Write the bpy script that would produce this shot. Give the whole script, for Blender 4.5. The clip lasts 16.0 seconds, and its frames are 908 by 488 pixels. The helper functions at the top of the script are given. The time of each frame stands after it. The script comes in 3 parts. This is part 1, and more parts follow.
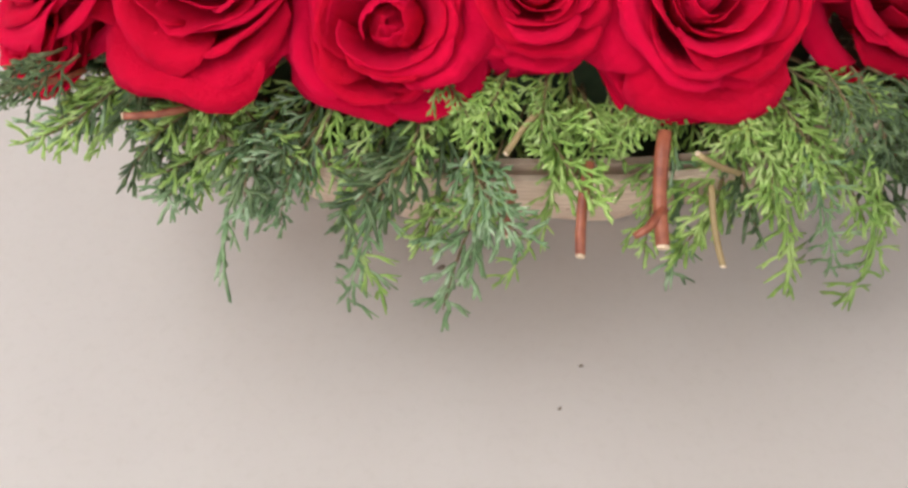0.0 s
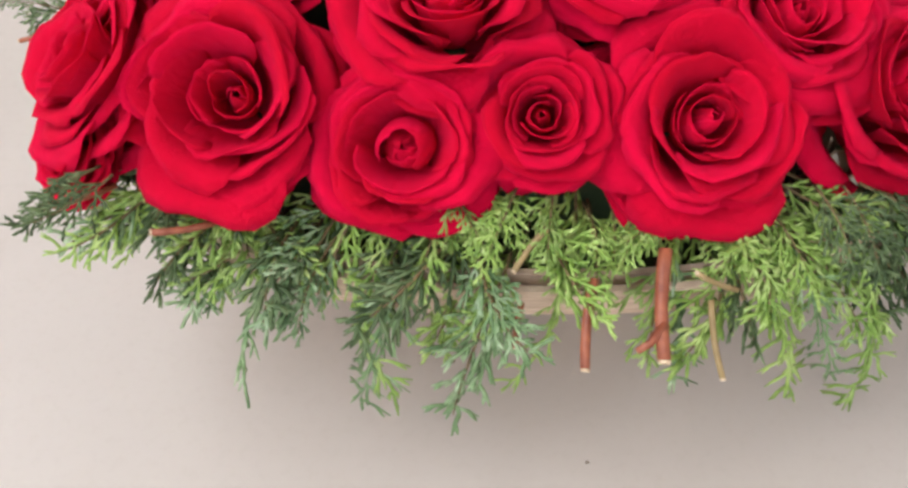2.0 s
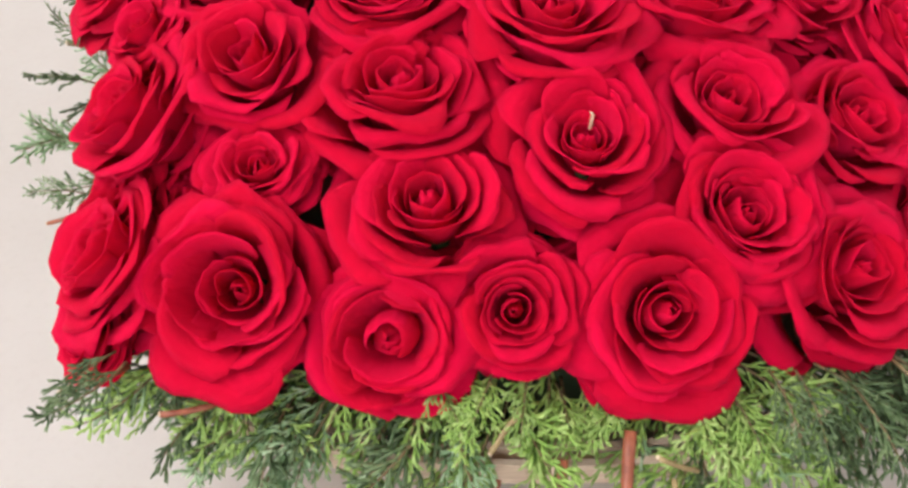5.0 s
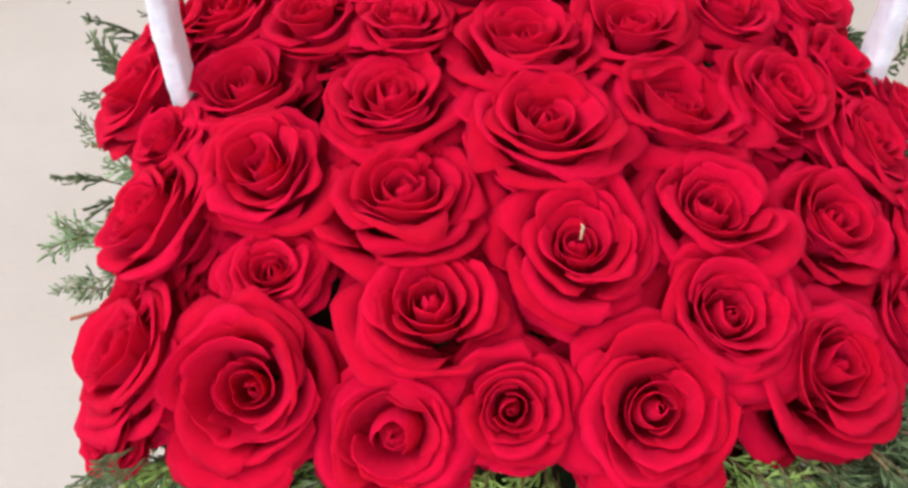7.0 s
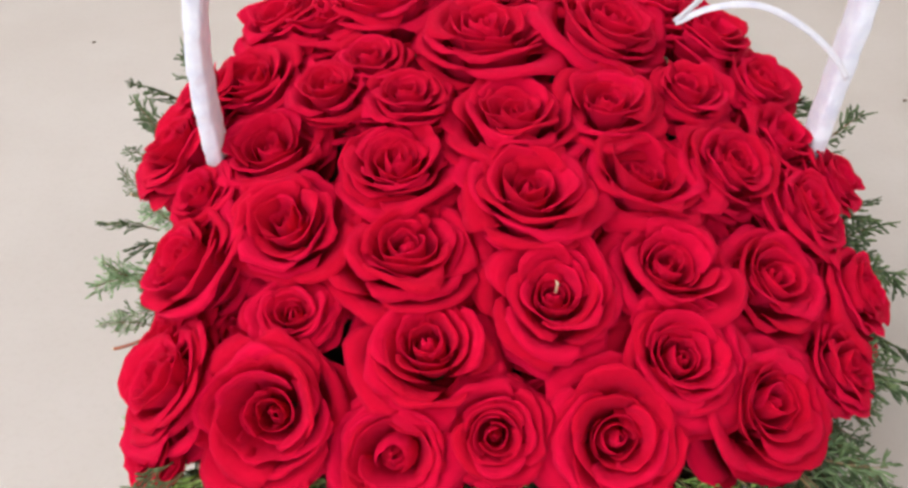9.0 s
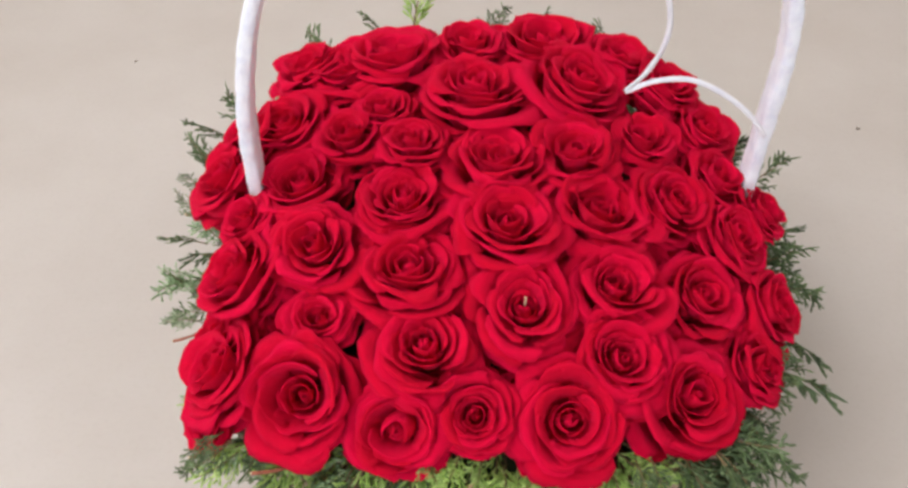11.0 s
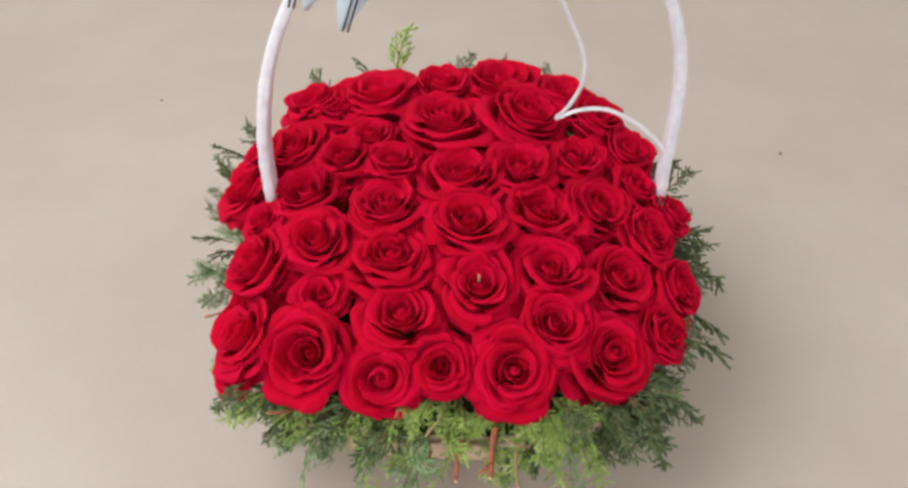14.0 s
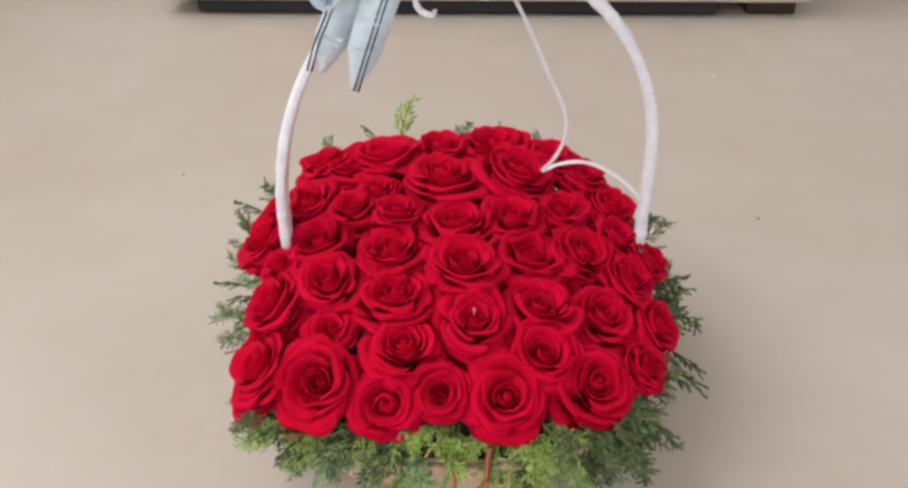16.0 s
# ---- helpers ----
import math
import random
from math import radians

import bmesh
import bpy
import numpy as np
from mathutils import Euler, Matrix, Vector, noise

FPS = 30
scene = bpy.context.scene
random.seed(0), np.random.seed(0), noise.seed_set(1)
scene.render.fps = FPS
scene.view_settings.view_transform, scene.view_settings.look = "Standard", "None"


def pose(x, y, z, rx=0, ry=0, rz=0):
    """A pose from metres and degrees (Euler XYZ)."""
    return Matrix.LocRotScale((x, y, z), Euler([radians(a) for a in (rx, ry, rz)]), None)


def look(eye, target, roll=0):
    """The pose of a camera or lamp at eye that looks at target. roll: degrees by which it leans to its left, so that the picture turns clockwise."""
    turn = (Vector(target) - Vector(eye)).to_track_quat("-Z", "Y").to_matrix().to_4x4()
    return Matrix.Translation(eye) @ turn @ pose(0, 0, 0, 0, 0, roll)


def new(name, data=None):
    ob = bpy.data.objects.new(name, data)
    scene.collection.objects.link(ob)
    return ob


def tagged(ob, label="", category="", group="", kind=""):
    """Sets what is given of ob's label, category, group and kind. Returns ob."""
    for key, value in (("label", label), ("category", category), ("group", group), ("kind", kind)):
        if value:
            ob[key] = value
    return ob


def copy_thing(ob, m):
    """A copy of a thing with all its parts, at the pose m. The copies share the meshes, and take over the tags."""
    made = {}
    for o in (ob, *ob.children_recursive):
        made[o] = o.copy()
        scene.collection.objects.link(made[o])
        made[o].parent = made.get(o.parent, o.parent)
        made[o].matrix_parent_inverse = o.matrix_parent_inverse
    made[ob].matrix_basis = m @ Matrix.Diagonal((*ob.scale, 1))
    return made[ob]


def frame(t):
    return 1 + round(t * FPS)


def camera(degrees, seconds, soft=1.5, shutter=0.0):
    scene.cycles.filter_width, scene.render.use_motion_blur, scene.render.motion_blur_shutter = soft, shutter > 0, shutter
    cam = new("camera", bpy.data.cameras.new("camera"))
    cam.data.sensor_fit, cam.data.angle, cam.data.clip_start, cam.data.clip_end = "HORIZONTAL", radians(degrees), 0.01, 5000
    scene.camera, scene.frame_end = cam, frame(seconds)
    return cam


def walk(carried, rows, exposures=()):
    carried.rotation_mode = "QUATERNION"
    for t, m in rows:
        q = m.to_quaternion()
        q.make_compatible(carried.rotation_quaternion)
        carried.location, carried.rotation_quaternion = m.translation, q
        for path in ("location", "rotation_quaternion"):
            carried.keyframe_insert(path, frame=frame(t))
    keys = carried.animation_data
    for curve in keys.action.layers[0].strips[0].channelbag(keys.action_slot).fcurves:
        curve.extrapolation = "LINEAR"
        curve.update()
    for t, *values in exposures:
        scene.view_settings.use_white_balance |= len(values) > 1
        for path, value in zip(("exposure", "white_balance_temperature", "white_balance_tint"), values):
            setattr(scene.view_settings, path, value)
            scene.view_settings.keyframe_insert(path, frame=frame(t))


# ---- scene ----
cam = camera(56.4, 16.0, soft=2.9)
LEVEL = pose(0, 0, -0.182, -3, 0, 0)
PATH = [
    (0, (0.017, 0.01, 0.434), (0.027, 1.229, -1.152), 0.5),
    (0.5, (0.018, 0.012, 0.437), (0.019, 1.255, -1.13), 0.2),
    (1, (0.017, 0.014, 0.442), (0.021, 1.271, -1.113), 0.3),
    (1.5, (0.016, 0.016, 0.449), (0.013, 1.291, -1.092), 0.1),
    (2, (0.017, 0.018, 0.454), (0.001, 1.316, -1.067), -0.1),
    (2.5, (0.019, 0.019, 0.459), (-0.006, 1.342, -1.041), -0.3),
    (3, (0.018, 0.022, 0.464), (-0.006, 1.363, -1.019), -0.3),
    (3.5, (0.02, 0.022, 0.469), (-0.004, 1.377, -1.002), -0.3),
    (4, (0.022, 0.025, 0.473), (-0.006, 1.391, -0.987), -0.4),
    (4.2, (0.024, 0.026, 0.477), (-0.017, 1.41, -0.966), -0.7),
    (6.3, (0.028, 0.027, 0.51), (-0.03, 1.483, -0.86), -1.5),
    (6.5, (0.028, 0.026, 0.511), (-0.032, 1.497, -0.842), -1.5),
    (7, (0.028, 0.026, 0.518), (-0.031, 1.527, -0.801), -1.4),
    (7.5, (0.026, 0.023, 0.525), (-0.032, 1.539, -0.777), -1.4),
    (8, (0.031, 0.017, 0.536), (-0.023, 1.552, -0.745), -1.2),
    (8.5, (0.032, 0.01, 0.546), (-0.024, 1.537, -0.745), -1.3),
    (9, (0.029, -0.002, 0.561), (-0.017, 1.522, -0.734), 0.0),
    (11.3, (0.039, -0.065, 0.642), (-0.027, 1.433, -0.681), 0.5),
    (11.5, (0.038, -0.071, 0.65), (-0.025, 1.427, -0.675), 0.5),
    (12, (0.044, -0.098, 0.673), (-0.014, 1.399, -0.652), 0.7),
    (12.5, (0.04, -0.114, 0.685), (-0.015, 1.387, -0.635), 0.9),
    (13, (0.048, -0.12, 0.687), (-0.012, 1.371, -0.646), 1.3),
    (13.5, (0.057, -0.138, 0.686), (-0.007, 1.355, -0.643), 1.1),
    (14, (0.062, -0.168, 0.689), (-0.006, 1.392, -0.56), 0.2),
    (14.5, (0.066, -0.208, 0.701), (-0.013, 1.425, -0.452), -0.5),
    (15, (0.075, -0.238, 0.703), (-0.008, 1.454, -0.36), -1.1),
    (15.5, (0.071, -0.25, 0.703), (-0.016, 1.454, -0.34), -0.5),
    (16, (0.07, -0.238, 0.692), (-0.015, 1.455, -0.37), -0.2),
]
EXPOSURES = [(0.0, 0.05, 6000, 10), (2.5, 0.22, 6000, 10), (4.5, 0.30, 6000, 10), (7.0, 0.27, 5950, 10), (9.0, 0.14, 6000, 10), (12.5, -0.08, 6250, 10), (16.0, -0.2, 6450, 10)]
walk(cam, [(t, LEVEL @ look(eye, target, roll)) for t, eye, target, roll in PATH], EXPOSURES)

# ---- world and lights ----
world = bpy.data.worlds.new("sky")
scene.world = world
world.use_nodes = True
wn = world.node_tree
sky = wn.nodes.new("ShaderNodeTexSky")
sky.sky_type = "NISHITA"
sky.sun_disc = False
sky.sun_elevation = radians(35)
sky.sun_rotation = radians(-100)
wn.links.new(sky.outputs[0], wn.nodes["Background"].inputs[0])
wn.nodes["Background"].inputs[1].default_value = 0.1


def area_lamp(name, eye, target, sx, sy, watts, colour):
    data = bpy.data.lights.new(name, "AREA")
    data.shape, data.size, data.size_y, data.energy, data.color = "RECTANGLE", sx, sy, watts, colour
    ob = new(name, data)
    ob.matrix_world = look(eye, target)
    return ob


# daylight through the west window and the glazed door behind the camera; the east lamp is added fill for the shadow
# right of the basket
area_lamp("window_daylight", (-1.26, 0.25, 1.95), (0.1, 0.3, 0.6), 2.4, 1.45, 46, (1.0, 0.97, 0.95))
area_lamp("door_daylight", (-0.3, -1.55, 1.25), (0.1, 0.3, 0.9), 1.7, 1.7, 27, (1.0, 0.97, 0.95))
area_lamp("east_window_daylight", (2.15, 0.6, 1.6), (0.3, 0.3, 1.4), 1.2, 1.2, 9, (1.0, 0.97, 0.95))


# ---- materials ----
def material(name):
    m = bpy.data.materials.new(name)
    m.use_nodes = True
    return m, m.node_tree.nodes, m.node_tree.links, m.node_tree.nodes["Principled BSDF"]


def coords(n, l, scale=(1, 1, 1)):
    tc, mp = n.new("ShaderNodeTexCoord"), n.new("ShaderNodeMapping")
    mp.inputs["Scale"].default_value = scale
    l.new(tc.outputs["Object"], mp.inputs["Vector"])
    return mp.outputs[0]


def noise_tex(n, l, vec, scale, detail=4.0, rough=0.55):
    t = n.new("ShaderNodeTexNoise")
    t.inputs["Scale"].default_value, t.inputs["Detail"].default_value, t.inputs["Roughness"].default_value = scale, detail, rough
    l.new(vec, t.inputs["Vector"])
    return t.outputs["Fac"]


def ramp(n, l, fac, stops):
    r = n.new("ShaderNodeValToRGB")
    els = r.color_ramp.elements
    while len(els) < len(stops):
        els.new(0.5)
    for e, (p, c) in zip(els, stops):
        e.position, e.color = p, (*c, 1)
    l.new(fac, r.inputs[0])
    return r.outputs[0]


def mixed(n, l, kind, fac, a, b):
    m = n.new("ShaderNodeMixRGB")
    m.blend_type = kind
    for sock, v in zip(m.inputs, (fac, a, b)):
        if hasattr(v, "is_output"):
            l.new(v, sock)
        else:
            sock.default_value = v if isinstance(v, float) else (*v, 1)
    return m.outputs[0]


def bump(n, l, height, strength, distance, bsdf):
    b = n.new("ShaderNodeBump")
    b.inputs["Strength"].default_value, b.inputs["Distance"].default_value = strength, distance
    l.new(height, b.inputs["Height"])
    l.new(b.outputs[0], bsdf.inputs["Normal"])


def plain(name, low, high, scale, rough=0.6, relief=0.0005, stretch=(1, 1, 1), spec=0.5, strength=0.4):
    m, n, l, b = material(name)
    v = coords(n, l, stretch)
    fine, broad = noise_tex(n, l, v, scale), noise_tex(n, l, v, scale * 0.17, 2.0)
    col = ramp(n, l, fine, [(0.3, low), (0.7, high)])
    col = mixed(n, l, "MULTIPLY", 0.35, col, ramp(n, l, broad, [(0.35, (0.72, 0.72, 0.72)), (0.7, (1, 1, 1))]))
    l.new(col, b.inputs["Base Color"])
    b.inputs["Roughness"].default_value = rough
    b.inputs["Specular IOR Level"].default_value = spec
    bump(n, l, fine, strength, relief, b)
    return m


def petal_material():
    m, n, l, b = material("rose_petal")
    info = n.new("ShaderNodeObjectInfo")
    v = coords(n, l, (1, 1, 1))
    veins = noise_tex(n, l, v, 5.0, 6.0, 0.6)
    fine = noise_tex(n, l, coords(n, l, (1, 1, 1)), 60.0, 3.0)
    col = ramp(n, l, info.outputs["Random"], [(0.0, (0.74, 0.0010, 0.030)), (0.5, (0.83, 0.0013, 0.043)), (1.0, (0.90, 0.0018, 0.058))])
    col = mixed(n, l, "MULTIPLY", 0.5, col, ramp(n, l, veins, [(0.3, (0.8, 0.7, 0.72)), (0.62, (1, 1, 1))]))
    l.new(col, b.inputs["Base Color"])
    b.inputs["Roughness"].default_value = 0.62
    b.inputs["Specular IOR Level"].default_value = 0.08
    b.inputs["Sheen Weight"].default_value = 0.32
    b.inputs["Sheen Roughness"].default_value = 0.4
    b.inputs["Sheen Tint"].default_value = (1.0, 0.04, 0.17, 1)
    ribs = noise_tex(n, l, coords(n, l, (9, 9, 2)), 1.6, 5.0, 0.65)
    rel = mixed(n, l, "MIX", 0.35, ribs, fine)
    bump(n, l, rel, 0.45, 0.05, b)
    tr = n.new("ShaderNodeBsdfTranslucent")
    tr.inputs[0].default_value = (0.90, 0.003, 0.075, 1)
    mx = n.new("ShaderNodeMixShader")
    mx.inputs[0].default_value = 0.26
    l.new(b.outputs[0], mx.inputs[1])
    l.new(tr.outputs[0], mx.inputs[2])
    l.new(mx.outputs[0], n["Material Output"].inputs[0])
    return m


def leaf_material(name, dark, mid, light):
    m, n, l, b = material(name)
    v = coords(n, l)
    info = n.new("ShaderNodeObjectInfo")
    col = ramp(n, l, noise_tex(n, l, v, 90.0, 4.0), [(0.28, dark), (0.5, mid), (0.72, light)])
    col = mixed(n, l, "MULTIPLY", 0.6, col, ramp(n, l, info.outputs["Random"], [(0.0, (0.7, 0.72, 0.7)), (1.0, (1.1, 1.05, 1.0))]))
    l.new(col, b.inputs["Base Color"])
    b.inputs["Roughness"].default_value = 0.4
    b.inputs["Specular IOR Level"].default_value = 0.6
    bump(n, l, noise_tex(n, l, v, 900.0, 2.0), 0.8, 0.0005, b)
    tr = n.new("ShaderNodeBsdfTranslucent")
    l.new(col, tr.inputs[0])
    mx = n.new("ShaderNodeMixShader")
    mx.inputs[0].default_value = 0.2
    l.new(b.outputs[0], mx.inputs[1])
    l.new(tr.outputs[0], mx.inputs[2])
    l.new(mx.outputs[0], n["Material Output"].inputs[0])
    return m


def floor_material():
    m, n, l, b = material("floor_tile")
    v = coords(n, l)
    broad = noise_tex(n, l, v, 2.2, 3.0, 0.5)
    mid = noise_tex(n, l, v, 11.0, 5.0, 0.6)
    fine = noise_tex(n, l, v, 260.0, 3.0, 0.6)
    col = ramp(n, l, broad, [(0.3, (0.485, 0.43, 0.378)), (0.7, (0.535, 0.483, 0.434))])
    col = mixed(n, l, "MULTIPLY", 0.5, col, ramp(n, l, mid, [(0.35, (0.9, 0.88, 0.86)), (0.65, (1, 1, 1))]))
    col = mixed(n, l, "MULTIPLY", 0.4, col, ramp(n, l, fine, [(0.3, (0.93, 0.92, 0.9)), (0.5, (1, 1, 1))]))
    l.new(col, b.inputs["Base Color"])
    b.inputs["Roughness"].default_value = 0.42
    b.inputs["Specular IOR Level"].default_value = 0.35
    bump(n, l, mid, 0.08, 0.002, b)
    return m


def satin_material(name, colour):
    m, n, l, b = material(name)
    v = coords(n, l)
    fine = noise_tex(n, l, v, 160.0, 3.0)
    col = mixed(n, l, "MULTIPLY", 0.5, colour, ramp(n, l, fine, [(0.3, (0.74, 0.74, 0.86)), (0.62, (1, 1, 1))]))
    l.new(col, b.inputs["Base Color"])
    b.inputs["Roughness"].default_value = 0.36
    b.inputs["Sheen Weight"].default_value = 0.3
    bump(n, l, noise_tex(n, l, v, 260.0, 3.0), 0.6, 0.0016, b)
    return m


PETAL = petal_material()
CALYX = plain("calyx_green", (0.05, 0.10, 0.02), (0.09, 0.16, 0.04), 200, 0.6)
LEAF_BLUE = leaf_material("cypress_blue_green", (0.08, 0.16, 0.06), (0.25, 0.40, 0.17), (0.60, 0.74, 0.48))
LEAF_LIME = leaf_material("cypress_yellow_green", (0.12, 0.24, 0.035), (0.36, 0.55, 0.11), (0.68, 0.82, 0.32))
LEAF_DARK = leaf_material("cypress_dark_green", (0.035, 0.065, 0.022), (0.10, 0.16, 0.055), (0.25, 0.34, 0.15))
TWIG = plain("twig_bark", (0.12, 0.07, 0.03), (0.24, 0.17, 0.07), 300, 0.65)
BARK_RED = plain("red_brown_bark", (0.20, 0.05, 0.025), (0.42, 0.13, 0.06), 220, 0.5, stretch=(1, 1, 0.25))
BARK_TAN = plain("tan_bark", (0.22, 0.15, 0.06), (0.40, 0.28, 0.12), 220, 0.55, stretch=(1, 1, 0.25))
CUT_WOOD = plain("cut_wood", (0.62, 0.45, 0.28), (0.78, 0.62, 0.42), 500, 0.7)
FOAM = plain("wet_foam", (0.03, 0.05, 0.02), (0.06, 0.09, 0.035), 150, 0.9)
SPLINT = plain("pale_wood_splint", (0.58, 0.40, 0.27), (0.82, 0.64, 0.48), 130, 0.6, stretch=(1, 1, 9), relief=0.001)
SATIN = satin_material("white_satin", (0.82, 0.84, 0.90))
BLUE_SATIN = satin_material("light_blue_satin", (0.64, 0.77, 0.85))
WHITE_RIBBON = satin_material("thin_white_ribbon", (0.78, 0.76, 0.80))
NAVY = plain("navy_stripe", (0.01, 0.02, 0.045), (0.02, 0.035, 0.07), 300, 0.5)
FLOOR = floor_material()
WALL = plain("wall_paint", (0.72, 0.69, 0.64), (0.80, 0.77, 0.72), 30, 0.8)
CEILING = plain("ceiling_paint", (0.78, 0.77, 0.75), (0.83, 0.82, 0.80), 30, 0.85)
CREAM = plain("cream_upholstery", (0.60, 0.52, 0.46), (0.72, 0.64, 0.57), 400, 0.8, relief=0.001)
DARK_WOOD = plain("dark_brown_wood", (0.02, 0.009, 0.008), (0.045, 0.022, 0.018), 40, 0.4, stretch=(1, 1, 6))
# near-black colour for the painted shadow below the sofa seat
UNDERSEAT_SHADE = plain("underseat_shade", (0.015, 0.014, 0.016), (0.03, 0.028, 0.03), 200, 0.9)
CRUMB = plain("brown_crumb", (0.16, 0.12, 0.085), (0.26, 0.2, 0.15), 900, 0.8)
CRUMB_PALE = plain("pale_crumb", (0.6, 0.55, 0.5), (0.75, 0.7, 0.65), 900, 0.8)
STAMEN = plain("pale_stamen", (0.7, 0.5, 0.3), (0.85, 0.7, 0.5), 900, 0.6)
FRAME_WHITE = plain("white_frame_paint", (0.74, 0.73, 0.71), (0.8, 0.79, 0.77), 30, 0.4)
glass_m, gn, gl, gb = material("window_glass")
gb.inputs["Transmission Weight"].default_value = 1.0
gb.inputs["Roughness"].default_value = 0.0
gb.inputs["IOR"].default_value = 1.1


# ---- mesh helpers ----
def mesh_of(name, verts, faces, mat, smooth=True):
    me = bpy.data.meshes.new(name)
    me.from_pydata([tuple(v) for v in verts], [], faces)
    me.materials.append(mat)
    if smooth:
        me.polygons.foreach_set("use_smooth", [True] * len(me.polygons))
    me.update()
    return me


def child(name, me, parent, label=""):
    ob = new(name, me)
    ob.parent = parent
    return tagged(ob, label)


def part(name, bm, mat, parent, label=""):
    me = bpy.data.meshes.new(name)
    bm.normal_update()
    bm.to_mesh(me)
    bm.free()
    me.materials.append(mat)
    return child(name, me, parent, label)


def box(sx, sy, sz, at=(0, 0, 0), bevel=0.0, segments=2):
    bm = bmesh.new()
    bmesh.ops.create_cube(bm, size=1.0, matrix=Matrix.Translation(at) @ Matrix.Diagonal((sx, sy, sz, 1)))
    if bevel:
        bmesh.ops.bevel(bm, geom=bm.edges[:], offset=bevel, segments=segments, profile=0.6, affect="EDGES")
    return bm


def tube(V, F, pts, radii, n=4, cap=True):
    """Adds a tapered tube along pts to the lists V and F."""
    base = len(V)
    side = None
    for i, p in enumerate(pts):
        d = (pts[min(i + 1, len(pts) - 1)] - pts[max(i - 1, 0)]).normalized()
        if side is None:
            side = d.orthogonal().normalized()
        side = (side - d * side.dot(d)).normalized()
        up = d.cross(side)
        for k in range(n):
            a = 2 * math.pi * k / n
            V.append(p + (side * math.cos(a) + up * math.sin(a)) * radii[i])
    for i in range(len(pts) - 1):
        for k in range(n):
            a, b = base + i * n + k, base + i * n + (k + 1) % n
            F.append((a, b, b + n, a + n))
    if cap:
        F.append(tuple(base + k for k in reversed(range(n))))
        F.append(tuple(base + (len(pts) - 1) * n + k for k in range(n)))


def band(pts, sides, width, thick):
    """A thin strip along pts; sides gives the direction across it at each point."""
    V, F = [], []
    for i, p in enumerate(pts):
        d = (pts[min(i + 1, len(pts) - 1)] - pts[max(i - 1, 0)]).normalized()
        s = sides[i] - d * sides[i].dot(d)
        s.normalize()
        nrm = d.cross(s)
        w = width[i] if isinstance(width, list) else width
        for a, b in ((-1, -1), (1, -1), (1, 1), (-1, 1)):
            V.append(p + s * (a * w / 2) + nrm * (b * thick / 2))
    for i in range(len(pts) - 1):
        for k in range(4):
            a, b = i * 4 + k, i * 4 + (k + 1) % 4
            F.append((a, b, b + 4, a + 4))
    F.append((3, 2, 1, 0))
    e = (len(pts) - 1) * 4
    F.append((e, e + 1, e + 2, e + 3))
    return V, F


# ---- the room ----
def structure(name, bm, mat, label, category):
    me = bpy.data.meshes.new(name)
    bm.normal_update()
    bm.to_mesh(me)
    bm.free()
    me.materials.append(mat)
    return tagged(new(name, me), label, category, kind="structure")


def merge(target, extra):
    me = bpy.data.meshes.new("piece")
    extra.to_mesh(me)
    extra.free()
    target.from_mesh(me)
    bpy.data.meshes.remove(me)
    return target


X0, X1, Y0, Y1, H = -1.4, 2.3, -1.7, 2.3, 2.9
structure("floor", box(X1 - X0 + 0.4, Y1 - Y0 + 0.4, 0.1, ((X0 + X1) / 2, (Y0 + Y1) / 2, -0.05)), FLOOR, "smooth beige floor with faint mottling and a soft gloss", "floor")
structure("ceiling", box(X1 - X0 + 0.4, Y1 - Y0 + 0.4, 0.1, ((X0 + X1) / 2, (Y0 + Y1) / 2, H + 0.05)), CEILING, "plain white painted ceiling", "ceiling")
structure("wall_north", box(X1 - X0 + 0.4, 0.2, H, ((X0 + X1) / 2, Y1 + 0.1, H / 2)), WALL, "plain off-white painted wall behind the sofa", "wall")
# west wall with a window opening
def side_wall(x, name, label):
    w = box(0.2, Y1 - Y0, wz0, (x, (Y0 + Y1) / 2, wz0 / 2))
    merge(w, box(0.2, Y1 - Y0, H - wz1, (x, (Y0 + Y1) / 2, (H + wz1) / 2)))
    merge(w, box(0.2, wy0 - Y0, wz1 - wz0, (x, (Y0 + wy0) / 2, (wz0 + wz1) / 2)))
    merge(w, box(0.2, Y1 - wy1, wz1 - wz0, (x, (Y1 + wy1) / 2, (wz0 + wz1) / 2)))
    structure(name, w, WALL, label, "wall")


wy0, wy1, wz0, wz1 = -1.05, 1.45, 1.2, 2.7
side_wall(X0 - 0.1, "wall_west", "off-white painted wall with a wide window opening")
WEST = (wy0, wy1, wz0, wz1)
# the east opening and its window are unseen, added to go with the fill lamp
wy0, wy1, wz0, wz1 = -0.05, 1.25, 0.95, 2.25
side_wall(X1 + 0.1, "wall_east", "off-white painted wall with a small window opening added for the fill lamp")
EAST = (wy0, wy1, wz0, wz1)
# south wall with a glazed door opening
dx0, dx1, dz1 = -1.15, 0.55, 2.1
w = box(dx0 - X0 + 0.2, 0.2, H, ((X0 - 0.2 + dx0) / 2, Y0 - 0.1, H / 2))
merge(w, box(X1 + 0.2 - dx1, 0.2, H, ((X1 + 0.2 + dx1) / 2, Y0 - 0.1, H / 2)))
merge(w, box(dx1 - dx0, 0.2, H - dz1, ((dx0 + dx1) / 2, Y0 - 0.1, (H + dz1) / 2)))
